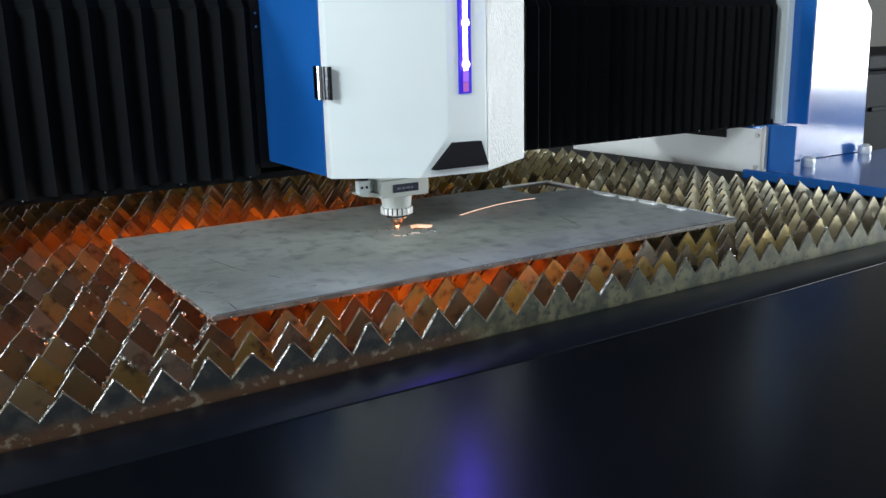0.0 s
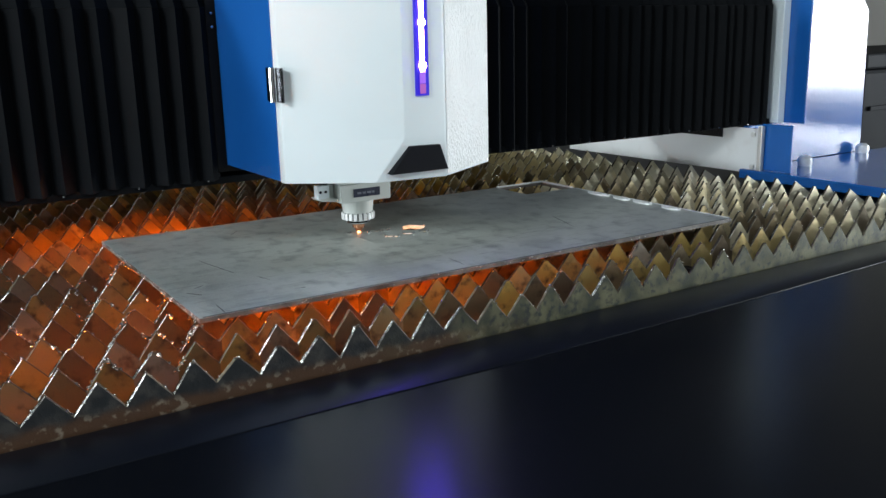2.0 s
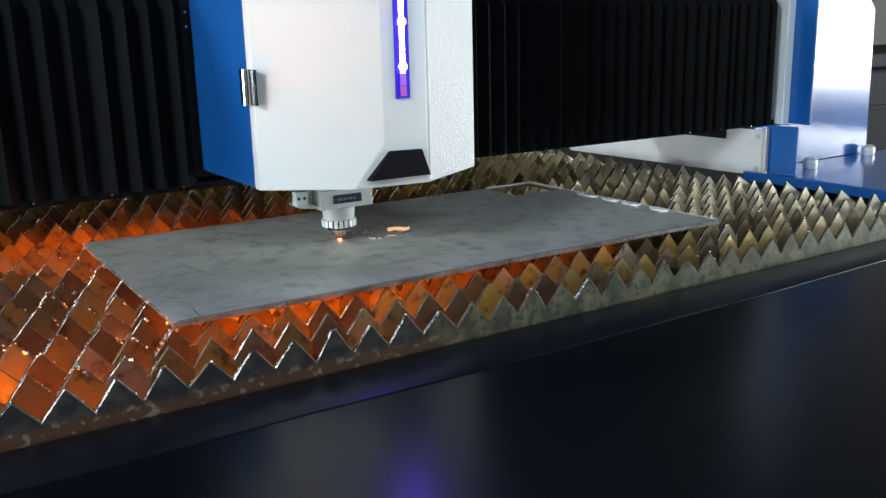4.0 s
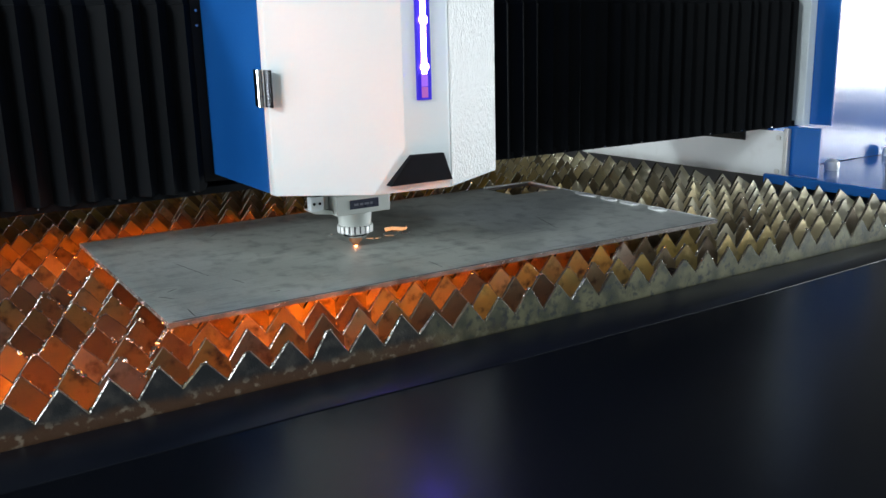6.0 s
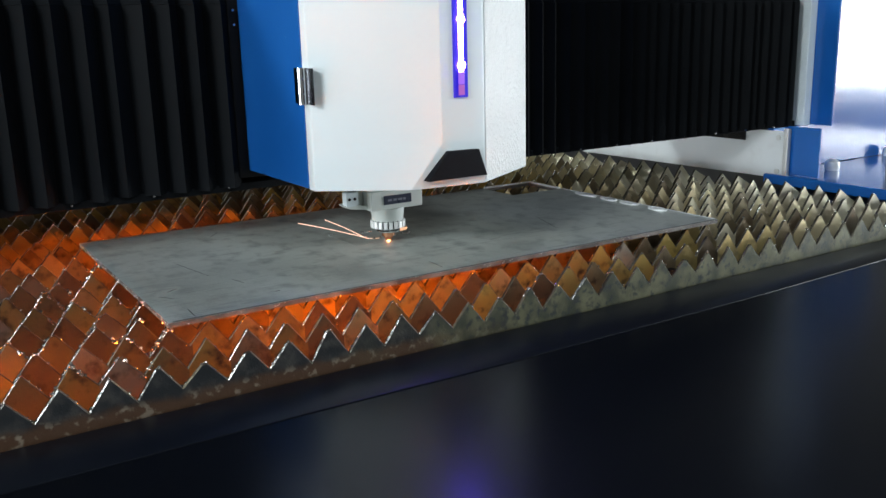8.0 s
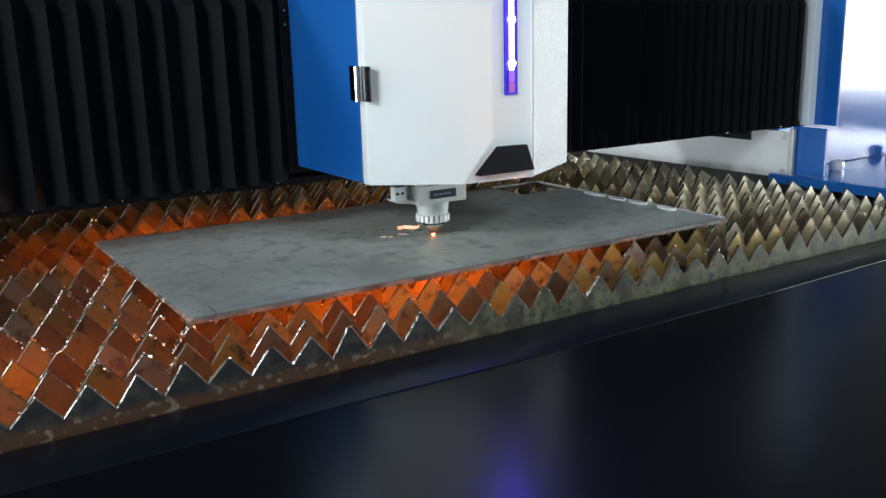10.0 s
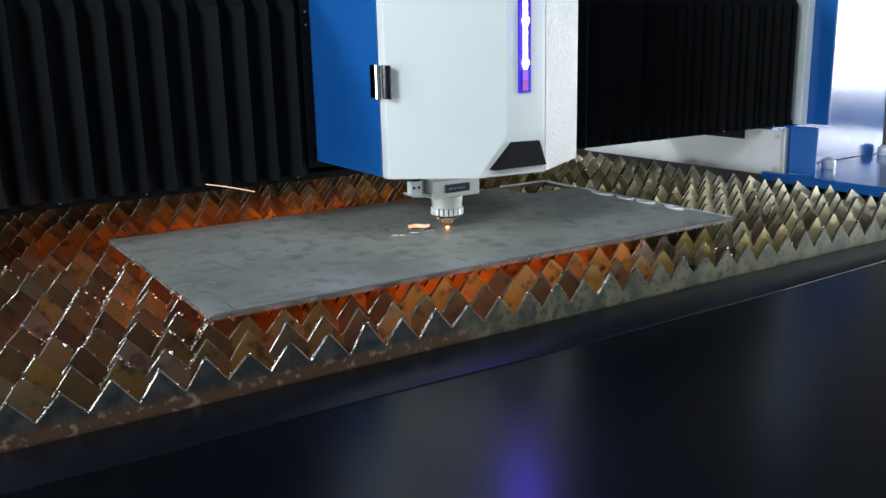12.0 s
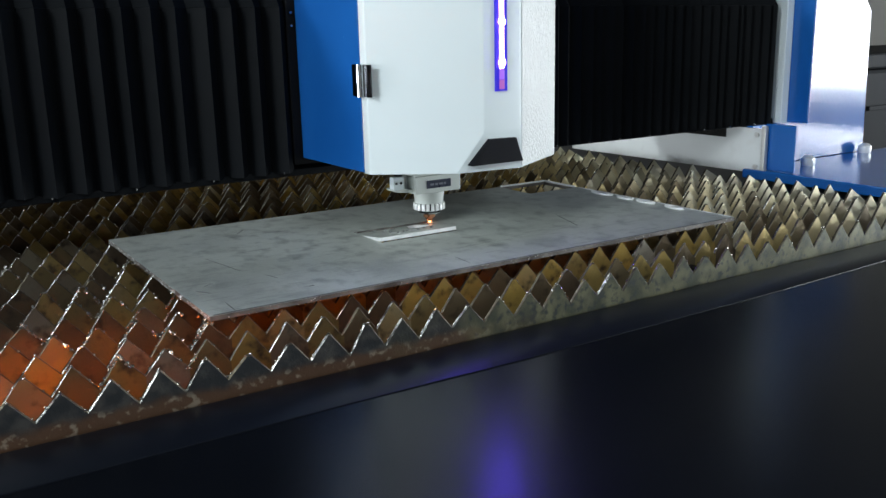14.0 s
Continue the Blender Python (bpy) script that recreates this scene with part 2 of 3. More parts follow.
SPARK = glowing("spark_glow", (1.0, 0.2, 0.016), 560.0)
SPARK_PALE = glowing("spark_pale", (1.0, 0.6, 0.45), 2.2)
MELT = glowing("melt_light", (1.0, 0.33, 0.12), 14.0)
HOT = glowing("molten_steel", (1.0, 0.45, 0.17), 2.6)


# ---- mesh helpers ----
def block(bm, x0, x1, y0, y1, z0, z1, bevel=0.0, seg=2):
    m = Matrix.LocRotScale(((x0 + x1) / 2, (y0 + y1) / 2, (z0 + z1) / 2), None, (x1 - x0, y1 - y0, z1 - z0))
    made = bmesh.ops.create_cube(bm, size=1, matrix=m)["verts"]
    if bevel:
        edges = list({e for v in made for e in v.link_edges})
        bmesh.ops.bevel(bm, geom=edges, offset=bevel, segments=seg, affect="EDGES", profile=0.5)
    return bm


def tube(bm, at, r1, r2, h, seg=24, axis="z"):
    turn = {"z": Matrix(), "x": Matrix.Rotation(math.pi / 2, 4, "Y"), "y": Matrix.Rotation(-math.pi / 2, 4, "X")}[axis]
    bmesh.ops.create_cone(bm, cap_ends=True, segments=seg, radius1=r1, radius2=r2, depth=h, matrix=Matrix.Translation(at) @ turn)
    return bm


def lathe(bm, profile, at, seg=40):
    rings = []
    for r, z in profile:
        rings.append([bm.verts.new((at[0] + r * math.cos(2 * math.pi * i / seg), at[1] + r * math.sin(2 * math.pi * i / seg), at[2] + z)) for i in range(seg)])
    for a, b in zip(rings, rings[1:]):
        for i in range(seg):
            bm.faces.new((a[i], a[(i + 1) % seg], b[(i + 1) % seg], b[i]))
    bm.faces.new(rings[0][::-1])
    bm.faces.new(rings[-1])
    return bm


def prism(bm, poly, lo, hi, axis="z", bevel=0.0, seg=2):
    """A polygon drawn in the two axes other than axis, drawn out from lo to hi."""
    def place(p, h):
        return {"z": (p[0], p[1], h), "y": (p[0], h, p[1]), "x": (h, p[0], p[1])}[axis]
    a = [bm.verts.new(place(p, lo)) for p in poly]
    b = [bm.verts.new(place(p, hi)) for p in poly]
    n = len(poly)
    fs = [bm.faces.new(a), bm.faces.new(b)]
    for i in range(n):
        fs.append(bm.faces.new((a[i], a[(i + 1) % n], b[(i + 1) % n], b[i])))
    bmesh.ops.recalc_face_normals(bm, faces=fs)
    if bevel:
        bmesh.ops.bevel(bm, geom=list({e for f in fs for e in f.edges}), offset=bevel, segments=seg, affect="EDGES", profile=0.5)
    return bm


def pierced(bm, loops, top, thick):
    """A sheet with an outline and holes (lists of x, y)."""
    edges = []
    for loop in loops:
        vs = [bm.verts.new((x, y, top)) for x, y in loop]
        edges += [bm.edges.new((vs[i], vs[(i + 1) % len(vs)])) for i in range(len(vs))]
    made = bmesh.ops.triangle_fill(bm, use_beauty=True, use_dissolve=False, edges=edges)
    faces = [g for g in made["geom"] if isinstance(g, bmesh.types.BMFace)]
    bmesh.ops.recalc_face_normals(bm, faces=faces)
    if faces[0].normal.z < 0:
        bmesh.ops.reverse_faces(bm, faces=faces)
    low = bmesh.ops.duplicate(bm, geom=faces)
    low_faces = [g for g in low["geom"] if isinstance(g, bmesh.types.BMFace)]
    pair = low["vert_map"]
    for v in {v for f in low_faces for v in f.verts}:
        v.co.z -= thick
    bmesh.ops.reverse_faces(bm, faces=low_faces)
    walls = []
    for e in edges:
        a, b = e.verts
        walls.append(bm.faces.new((a, b, pair[b], pair[a])))
    bmesh.ops.recalc_face_normals(bm, faces=bm.faces[:])
    return walls


def make(name, bm, material, smooth=False):
    mesh = bpy.data.meshes.new(name)
    bm.to_mesh(mesh)
    bm.free()
    mesh.materials.append(material)
    if smooth:
        mesh.polygons.foreach_set("use_smooth", [True] * len(mesh.polygons))
        mesh.set_sharp_from_angle(angle=radians(38))
    return new(name, mesh)


def part(name, bm, material, parent, label="", smooth=False):
    ob = make(name, bm, material, smooth)
    ob.parent = parent
    return tagged(ob, label)


def bm_new():
    return bmesh.new()


# ---- hall ----
def hall():
    tagged(make("floor", block(bm_new(), -6, 6, -6, 7, -0.2, 0), CONCRETE), "grey concrete workshop floor", "floor", kind="structure")
    tagged(make("ceiling", block(bm_new(), -6, 6, -6, 7, 4.2, 4.4), CEIL), "pale painted workshop ceiling", "ceiling", kind="structure")
    tagged(make("wall_north", block(bm_new(), -6, 6, 7, 7.2, 0, 4.2), WALL), "beige painted workshop wall", "wall", kind="structure")
    tagged(make("wall_south", block(bm_new(), -6, 6, -6.2, -6, 0, 4.2), WALL), "beige painted workshop wall", "wall", kind="structure")
    bm = bm_new()
    for y0, y1, z0, z1 in ((-6, -2.75, 0, 4.2), (3.45, 7, 0, 4.2), (-2.75, 3.45, 0, 0.5), (-2.75, 3.45, 1.4, 4.2)):
        block(bm, -6.2, -6, y0, y1, z0, z1)
    tagged(make("wall_west", bm, WALL), "beige painted workshop wall with a window opening", "wall", kind="structure")
    # Unseen window, added as the opening for the two west lamps.
    win = tagged(new("window_2"), "wide unseen window added for side light, in a grey frame", "window", kind="structure")
    part("window_frame", block(bm_new(), -6.08, -6.02, -2.75, 3.45, 0.5, 0.52), ALU, win)
    part("window_frame", block(bm_new(), -6.08, -6.02, -2.75, 3.45, 1.38, 1.4), ALU, win)
    part("mullion", block(bm_new(), -6.08, -6.02, 0.45, 0.6, 0.5205, 1.3795), ALU, win)
    cab = tagged(new("machine_cabinet"), "dark grey machine cabinet standing by the wall", "cabinet")
    part("body", block(bm_new(), 3.45, 5.2, 1.6, 2.4, 0.0, 0.98, 0.02), BELLOWS, cab)
    part("top", block(bm_new(), 3.42, 5.23, 1.57, 2.43, 0.982, 1.05, 0.01), BELLOWS, cab)
    for z in (0.55, 0.8):
        part("panel_rib", block(bm_new(), 3.5, 5.15, 1.585, 1.598, z, z + 0.02, 0.002), BELLOWS, cab)
    bm = bm_new()
    for y0, y1, z0, z1 in ((-6, -3.45, 0, 4.2), (0.5, 7, 0, 4.2), (-3.45, 0.5, 0, 0.57), (-3.45, 0.5, 1.53, 4.2)):
        block(bm, 6, 6.2, y0, y1, z0, z1)
    tagged(make("wall_east", bm, WALL), "beige painted workshop wall with a window opening", "wall", kind="structure")
    win = tagged(new("window_1"), "low wide unseen window added for side light, in a grey frame", "window", kind="structure")
    part("window_frame", block(bm_new(), 6.02, 6.08, -3.45, 0.5, 0.57, 0.61), ALU, win)
    part("window_frame", block(bm_new(), 6.02, 6.08, -3.45, 0.5, 1.49, 1.53), ALU, win)
    for n, (x, y, z) in enumerate((KEY, FRONT, BACK)):
        lamp = tagged(new("ceiling_lamp"), "white metal ceiling lamp housing hanging on two rods", "ceiling lamp")
        lamp.location = (x, y, z + 0.08)
        part("housing", block(bm_new(), -0.6, 0.6, -0.6, 0.6, 0.1, 0.16, 0.005), WHITE, lamp)
        for dx in (-0.4, 0.4):
            part("rod", tube(bm_new(), (dx, 0, (4.2 - z - 0.08 + 0.16) / 2), 0.008, 0.008, 4.2 - z - 0.08 - 0.16, 8), ALU, lamp)


hall()

# ---- machine bed ----
TIP, PITCH, VALLEY = 0.9005, 0.0399, 0.875
ROW = 0.0525


def bed():
    root = tagged(new("machine_bed"), "black painted steel bed of a laser cutting machine", "machine bed")
    part("flange", prism(bm_new(), [(-1.1, -0.006), (-1.1, -0.078), (0.1, -0.079), (0.3, -0.0835), (0.69, -0.080), (0.915, -0.073), (1.75, -0.055), (1.75, -0.006)], 0.78, 0.86, "z", 0.0013, 2), BLACK_SATIN, root, smooth=True)
    part("apron", prism(bm_new(), [(-0.05, 0.859), (-0.05, 0.80), (-1.6, 0.77), (-1.6, 0.80), (-0.9, 0.852)], -1.1, 1.75, "x"), BLACK, root, "wide glossy black front apron")
    part("side_rail", block(bm_new(), 1.228, 1.75, -0.004, 2.3, 0.7, 0.862, 0.004), BLACK_SATIN, root)
    part("side_rail", block(bm_new(), -1.1, -0.85, -0.004, 2.3, 0.7, 0.868, 0.004), BLACK, root)
    part("back_rail", block(bm_new(), -0.85, 1.226, 2.2, 2.3, 0.7, 0.868, 0.004), BLACK, root)
    # Unseen bars under the slats, added to hold spark light off the right side.
    for x in (-0.55, 0.66):
        part("light_stop_rail", block(bm_new(), x, x + 0.01, 0.004, 2.19, 0.502, 0.868), DARK, root)
    part("scrap_tray", block(bm_new(), -0.85, 1.226, -0.004, 2.2, 0.45, 0.5), RUST, root, "rusty scrap tray")
    part("front_wall", block(bm_new(), -0.85, 1.226, -0.07, -0.008, 0.0, 0.775), BLACK, root)
    part("side_wall", block(bm_new(), -0.9, -0.852, -0.004, 2.2, 0.0, 0.698), BLACK, root)
    part("side_wall", block(bm_new(), 1.23, 1.27, -0.004, 2.2, 0.0, 0.698), BLACK, root)
    part("back_wall", block(bm_new(), -0.85, 1.226, 2.202, 2.25, 0.0, 0.698), BLACK, root)


bed()


def slat(k):
    rng = random.Random(40 + k)
    y = ROW * k + rng.uniform(-0.002, 0.002) * (k > 0)
    phase = (0.5 * (k % 2) + rng.uniform(-0.06, 0.06) * (k > 0)) * PITCH
    top = []
    n0 = -21
    for i in range(53):
        x = phase + (n0 + i) * PITCH
        if x < -0.83 or x > 1.212:
            continue
        worn = rng.random()
        h = TIP + (rng.uniform(-0.003, 0.0) if worn < 0.75 else rng.uniform(-0.007, -0.003))
        w = 0.0006 if worn < 0.6 else rng.uniform(0.001, 0.003)
        top += [(x - w, h - rng.uniform(0, 0.0008)), (x + w, h - rng.uniform(0, 0.0008)), (x + PITCH / 2 + rng.uniform(-0.001, 0.001), VALLEY + rng.uniform(-0.002, 0.002))]
    poly = [(-0.845, 0.8)] + [(-0.845, 0.875)] + top[:-1] + [(1.222, 0.873), (1.222, 0.8)]
    bm = prism(bm_new(), poly, y - 0.002, y + 0.002, "y", 0.0007 if k else 0.0011, 1)
    # Left-hand light put into colour: left flanks bright, mostly at low x; others dark.
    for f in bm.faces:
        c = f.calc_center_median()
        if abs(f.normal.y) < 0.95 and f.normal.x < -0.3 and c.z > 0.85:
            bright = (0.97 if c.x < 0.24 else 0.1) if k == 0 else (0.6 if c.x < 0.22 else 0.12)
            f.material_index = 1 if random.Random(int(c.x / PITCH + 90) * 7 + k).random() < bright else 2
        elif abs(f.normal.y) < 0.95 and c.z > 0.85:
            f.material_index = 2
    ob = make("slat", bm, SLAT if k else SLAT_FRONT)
    ob.data.materials.append(SLAT_LIT)
    ob.data.materials.append(SLAT_SHADED)
    tagged(ob, "rust-brown saw-toothed steel support slat with slag spatter", "slat", group="bed slats")
    bm = bm_new()
    for j in range(230):
        i = rng.randrange(len(top) - 1)
        f = rng.random()
        x = top[i][0] * (1 - f) + top[i + 1][0] * f
        z = top[i][1] * (1 - f) + top[i + 1][1] * f
        r = rng.uniform(0.0005, 0.0016)
        bmesh.ops.create_icosphere(bm, subdivisions=1, radius=r, matrix=pose(x, y + rng.uniform(-0.002, 0.002), z, rng.uniform(0, 90), rng.uniform(0, 90)))
    for c in range(2 if 1 <= k <= 10 else 0):
        cx, i0 = rng.uniform(-0.16, 0.06), 0
        for j in range(34):
            x = cx + rng.gauss(0, 0.012)
            f = abs(((x - phase) / PITCH + 0.5) % 1 - 0.5) * 2
            z = TIP - 0.0255 * f + rng.uniform(-0.004, 0.001)
            bmesh.ops.create_icosphere(bm, subdivisions=1, radius=abs(rng.gauss(0.0008, 0.0007)) + 0.0003, matrix=pose(x, y + rng.uniform(-0.0025, 0.0015), z, rng.uniform(0, 90), rng.uniform(0, 90)))
    part("slag", bm, SLAG, ob, "shiny frozen slag beads", True)["kind"] = "stuff"


for k in range(34):
    slat(k)

# ---- steel sheet being cut ----
PX0, PX1, PY0, PY1, PZ, PT = 0.037, 0.808, 0.095, 0.525, 0.906, 0.005
NX0, NX1, NY0, NY1 = 0.3275, 0.4473, 0.2725, 0.353


def oval(cx, cy, a, b, turn=0, n=16):
    return [(cx + a * math.cos(q) * math.cos(turn) - b * math.sin(q) * math.sin(turn), cy + a * math.cos(q) * math.sin(turn) + b * math.sin(q) * math.cos(turn)) for q in (2 * math.pi * i / n for i in range(n))]


def sheet():
    bm = bm_new()
    outline = [(PX0, PY0), (PX1, PY0), (PX1, PY1), (PX0, PY1)]
    window = [(0.705, 0.437), (0.800, 0.437), (0.800, 0.518), (0.705, 0.518)]
    gap = [(NX0, NY0), (NX1, NY0), (NX1, NY1), (NX0, NY1)]
    slots = [oval(0.7965, c, 0.0055, l) for c, l in ((0.36, 0.023), (0.306, 0.016), (0.26, 0.017), (0.2, 0.016))]
    for f in pierced(bm, [outline, window, gap] + slots, PZ, PT):
        f.material_index = 1
    ob = make("steel_sheet", bm, PLATE)
    ob.data.materials.append(PLATE_EDGE)
    tagged(ob, "grey mill-finish steel sheet with cut-outs, lying on the slats", "steel sheet")
    for (c, l) in ((0.36, 0.023), (0.306, 0.016), (0.26, 0.017), (0.2, 0.016)):
        b2 = bm_new()
        ring_a, ring_b = oval(0.7962, c, 0.0075, l + 0.0022), oval(0.7962, c, 0.0054, l - 0.0001)
        pierced(b2, [ring_a, ring_b], PZ + 0.0024, 0.0023)
        part("slot_burr", b2, EDGE, ob, "bright burr round a cut slot")
    part("edge_strip", block(bm_new(), PX1 - 0.0018, PX1 - 0.0002, PY0 + 0.004, 0.43, PZ + 0.0001, PZ + 0.0009, 0.0003), EDGE, ob, "bright burr along the end of the sheet")
    part("scorched_edge", block(bm_new(), PX0 + 0.004, PX1 - 0.002, PY0 + 0.0012, PY0 + 0.0036, PZ, PZ + 0.0003), SCORCH, ob, "dark scorched line along the sheared edge")
    rng = random.Random(12)
    bm = bm_new()
    for i in range(110):
        y = rng.uniform(PY0, PY1)
        bmesh.ops.create_icosphere(bm, subdivisions=1, radius=rng.uniform(0.0003, 0.0008), matrix=pose(PX0 - 0.0002, y, PZ - rng.uniform(0.0, 0.005), rng.uniform(0, 90)))
    for i in range(50):
        bmesh.ops.create_icosphere(bm, subdivisions=1, radius=rng.uniform(0.0002, 0.0006), matrix=pose(rng.uniform(PX0, PX1), PY0 - 0.0002, PZ - rng.uniform(0.0, 0.005), rng.uniform(0, 90)))
    part("burr", bm, EDGE, ob, "bright burr beads along the cut edges", True)["kind"] = "stuff"
    for (xa, ya), (xb, yb), w in (((0.0662, 0.1343), (0.0645, 0.0985), 0.0012), ((0.0541, 0.1933), (0.0656, 0.1758), 0.0009), ((0.0667, 0.2063), (0.0796, 0.2139), 0.001),
                                  ((0.1919, 0.4456), (0.2106, 0.4689), 0.0009), ((0.1416, 0.213), (0.1479, 0.1907), 0.0007), ((0.1619, 0.1373), (0.1685, 0.1368), 0.0016),
                                  ((0.6243, 0.2735), (0.5976, 0.1923), 0.0008), ((0.3621, 0.148), (0.3594, 0.1115), 0.0006), ((0.11, 0.33), (0.125, 0.245), 0.0007)):
        n = math.hypot(xb - xa, yb - ya)
        bm = prism(bm_new(), [(-n / 2, 0), (-n / 6, -w / 2), (n / 3, -w / 3), (n / 2, 0), (n / 5, w / 2), (-n / 4, w / 3)], 0, 0.0002, "z")
        mark = part("scratch", bm, SCORCH, ob)
        mark.matrix_local = pose((xa + xb) / 2, (ya + yb) / 2, PZ, 0, 0, math.degrees(math.atan2(yb - ya, xb - xa)))
    part("edge_strip", block(bm_new(), 0.706, 0.807, 0.5195, 0.5245, PZ + 0.0003, PZ + 0.0022, 0.0006), EDGE, ob, "bright narrow strip left beside the cut-out")
    part("edge_strip", block(bm_new(), 0.8015, 0.807, 0.437, 0.5188, PZ + 0.0003, PZ + 0.0022, 0.0006), EDGE, ob, "bright narrow strip left beside the cut-out")


sheet()


def cutout():
    """The small plate with its pierced letters that the laser cuts free; its origin is its centre."""
    cx, cy = (NX0 + NX1) / 2, (NY0 + NY1) / 2
    k = 0.0003
    outline = [(NX0 + k - cx, NY0 + k - cy), (NX1 - k - cx, NY0 + k - cy), (NX1 - k - cx, NY1 - k - cy), (NX0 + k - cx, NY1 - k - cy)]

    def at(points):
        return [(x - cx, y - cy) for x, y in points]
    holes = [at([(0.400, 0.3235), (0.416, 0.3155), (0.430, 0.3185), (0.439, 0.330), (0.424, 0.3475), (0.411, 0.3465)]),
             at([(0.3535, 0.3402), (0.3825, 0.3364), (0.3823, 0.3350), (0.3535, 0.3388)]),
             at(oval(0.367, 0.298, 0.0085, 0.0036, -0.66)), at(oval(0.3928, 0.2995, 0.0068, 0.003, -0.66)), at(oval(0.4173, 0.2984, 0.005, 0.0016, -0.66))]
    bm = bm_new()
    for f in pierced(bm, [outline] + holes, 0, PT):
        f.material_index = 1
    ob = make("cut_out_plate", bm, PLATE)
    ob.data.materials.append(EDGE)
    rng = random.Random(9)
    bm = bm_new()
    for x, y in at([(0.3535, 0.3395), (0.3825, 0.3357), (0.372, 0.337), (0.36, 0.3035), (0.374, 0.2925), (0.367, 0.294), (0.387, 0.304), (0.3985, 0.295), (0.413, 0.3015), (0.4215, 0.295), (0.4385, 0.3305), (0.3295, 0.351)]):
        for q in range(3):
            bmesh.ops.create_icosphere(bm, subdivisions=1, radius=rng.uniform(0.0009, 0.0019), matrix=pose(x + rng.gauss(0, 0.0012), y + rng.gauss(0, 0.0008), 0.0008))
    part("slag", bm, CHROME, ob, "bright frozen slag drops", True)["kind"] = "stuff"
    return tagged(ob, "small grey steel nameplate with pierced letters, cut from the sheet", "nameplate")


CUT = cutout()

LUMPS = []


def hot_slag():
    """Glowing slag that clings to the slats below the pierced letters."""
    rng = random.Random(3)
    for x, y, r in ((0.422, 0.334, 0.016), (0.367, 0.300, 0.0075), (0.393, 0.301, 0.006)):
        bm = bm_new()
        bmesh.ops.create_icosphere(bm, subdivisions=2, radius=1.0)
        for v in bm.verts:
            v.co = Vector((v.co.x * r * 1.5, v.co.y * r * 1.1, v.co.z * 0.0028)) * rng.uniform(0.85, 1.15)
        ob = make("hot_slag", bm, HOT, True)
        ob.location = (x, y, 0.8972)
        tagged(ob, "glowing orange slag lump below the pierced letters", "slag", group="hot slag lumps")
        LUMPS.append((ob, x, y))


hot_slag()

# ---- gantry (moves along y; built with the nozzle at y = 0) ----
GANTRY = tagged(new("gantry"), "gantry beam with black bellows, blue end columns and white side cover", "gantry")
BEL_Y = 0.13


def fold(width, z0, z1, ridge=0.43, depth=0.016):
    bm = bm_new()
    prism(bm, [(0, 0.004), (width * ridge, -depth), (width, 0.004), (width, 0.01), (0, 0.01)], z0, z1, "z")
    prism(bm, [(0, 0.004), (width * ridge, 0.0005 - depth), (width, 0.004), (width, 0.05), (0, 0.05)], z1 + 0.0003, z1 + 0.05, "z")
    for v in bm.verts:
        if v.co.z > z1 + 0.04:
            v.co.y += 0.035
    return bm


def gantry():
    g = GANTRY
    part("beam", block(bm_new(), -1.0, 1.72, 0.16, 0.42, 0.985, 1.256, 0.004), DARK, g)
    part("bottom_flange", block(bm_new(), -1.0, 1.40, 0.128, 0.42, 0.974, 0.984, 0.001), BELLOWS, g)
    part("side_cover", prism(bm_new(), [(0.083, 0.882), (0.083, 0.972), (0.66, 0.972), (0.66, 0.88)], 1.288, 1.292, "x"), SHEET_WHITE, g, "white sheet-metal side cover")
    for z in (0.895, 0.960):
        part("rivet", tube(bm_new(), (1.287, 0.094, z), 0.0055, 0.004, 0.005, 14, "x"), ALU, g)
    part("cover_notch", prism(bm_new(), [(0.172, 0.949), (0.172, 0.9715), (0.34, 0.9715), (0.34, 0.949)], 1.2855, 1.2875, "x"), STEEL, g, "grey latch plate")
    part("cover_edge", block(bm_new(), 1.284, 1.294, 0.072, 0.0825, 0.882, 0.978, 0.002), ALU, g)
    part("end_trim", block(bm_new(), 1.377, 1.398, 0.108, 0.14, 0.975, 1.5, 0.002), WHITE, g, "white upright trim")
    part("column", block(bm_new(), 1.3985, 1.405, 0.06, 0.12, 0.976, 1.5, 0.002), BLUE, g)
    part("post", block(bm_new(), 1.297, 1.303, 0.012, 0.083, 0.8895, 0.982, 0.0015), BLUE, g)
    part("gusset", prism(bm_new(), [(1.304, 0.8895), (1.694, 0.8895), (1.684, 1.2), (1.66, 1.228), (1.4052, 1.228), (1.4052, 0.974), (1.304, 0.974)], 0.1205, 0.135, "y", 0.001), BLUE_GLOSS, g, "glossy blue end plate")
    part("base_plate", block(bm_new(), 1.278, 2.1, -0.4, 0.12, 0.87, 0.889, 0.003), BLUE_GLOSS, g)
    for x, y in ((1.41, 0.06), (1.67, 0.1)):
        part("bolt", lathe(bm_new(), [(0.013, 0.0), (0.0145, 0.006), (0.0135, 0.016), (0.007, 0.021)], (x, y, 0.889), 20), EDGE, g, smooth=True)


gantry()

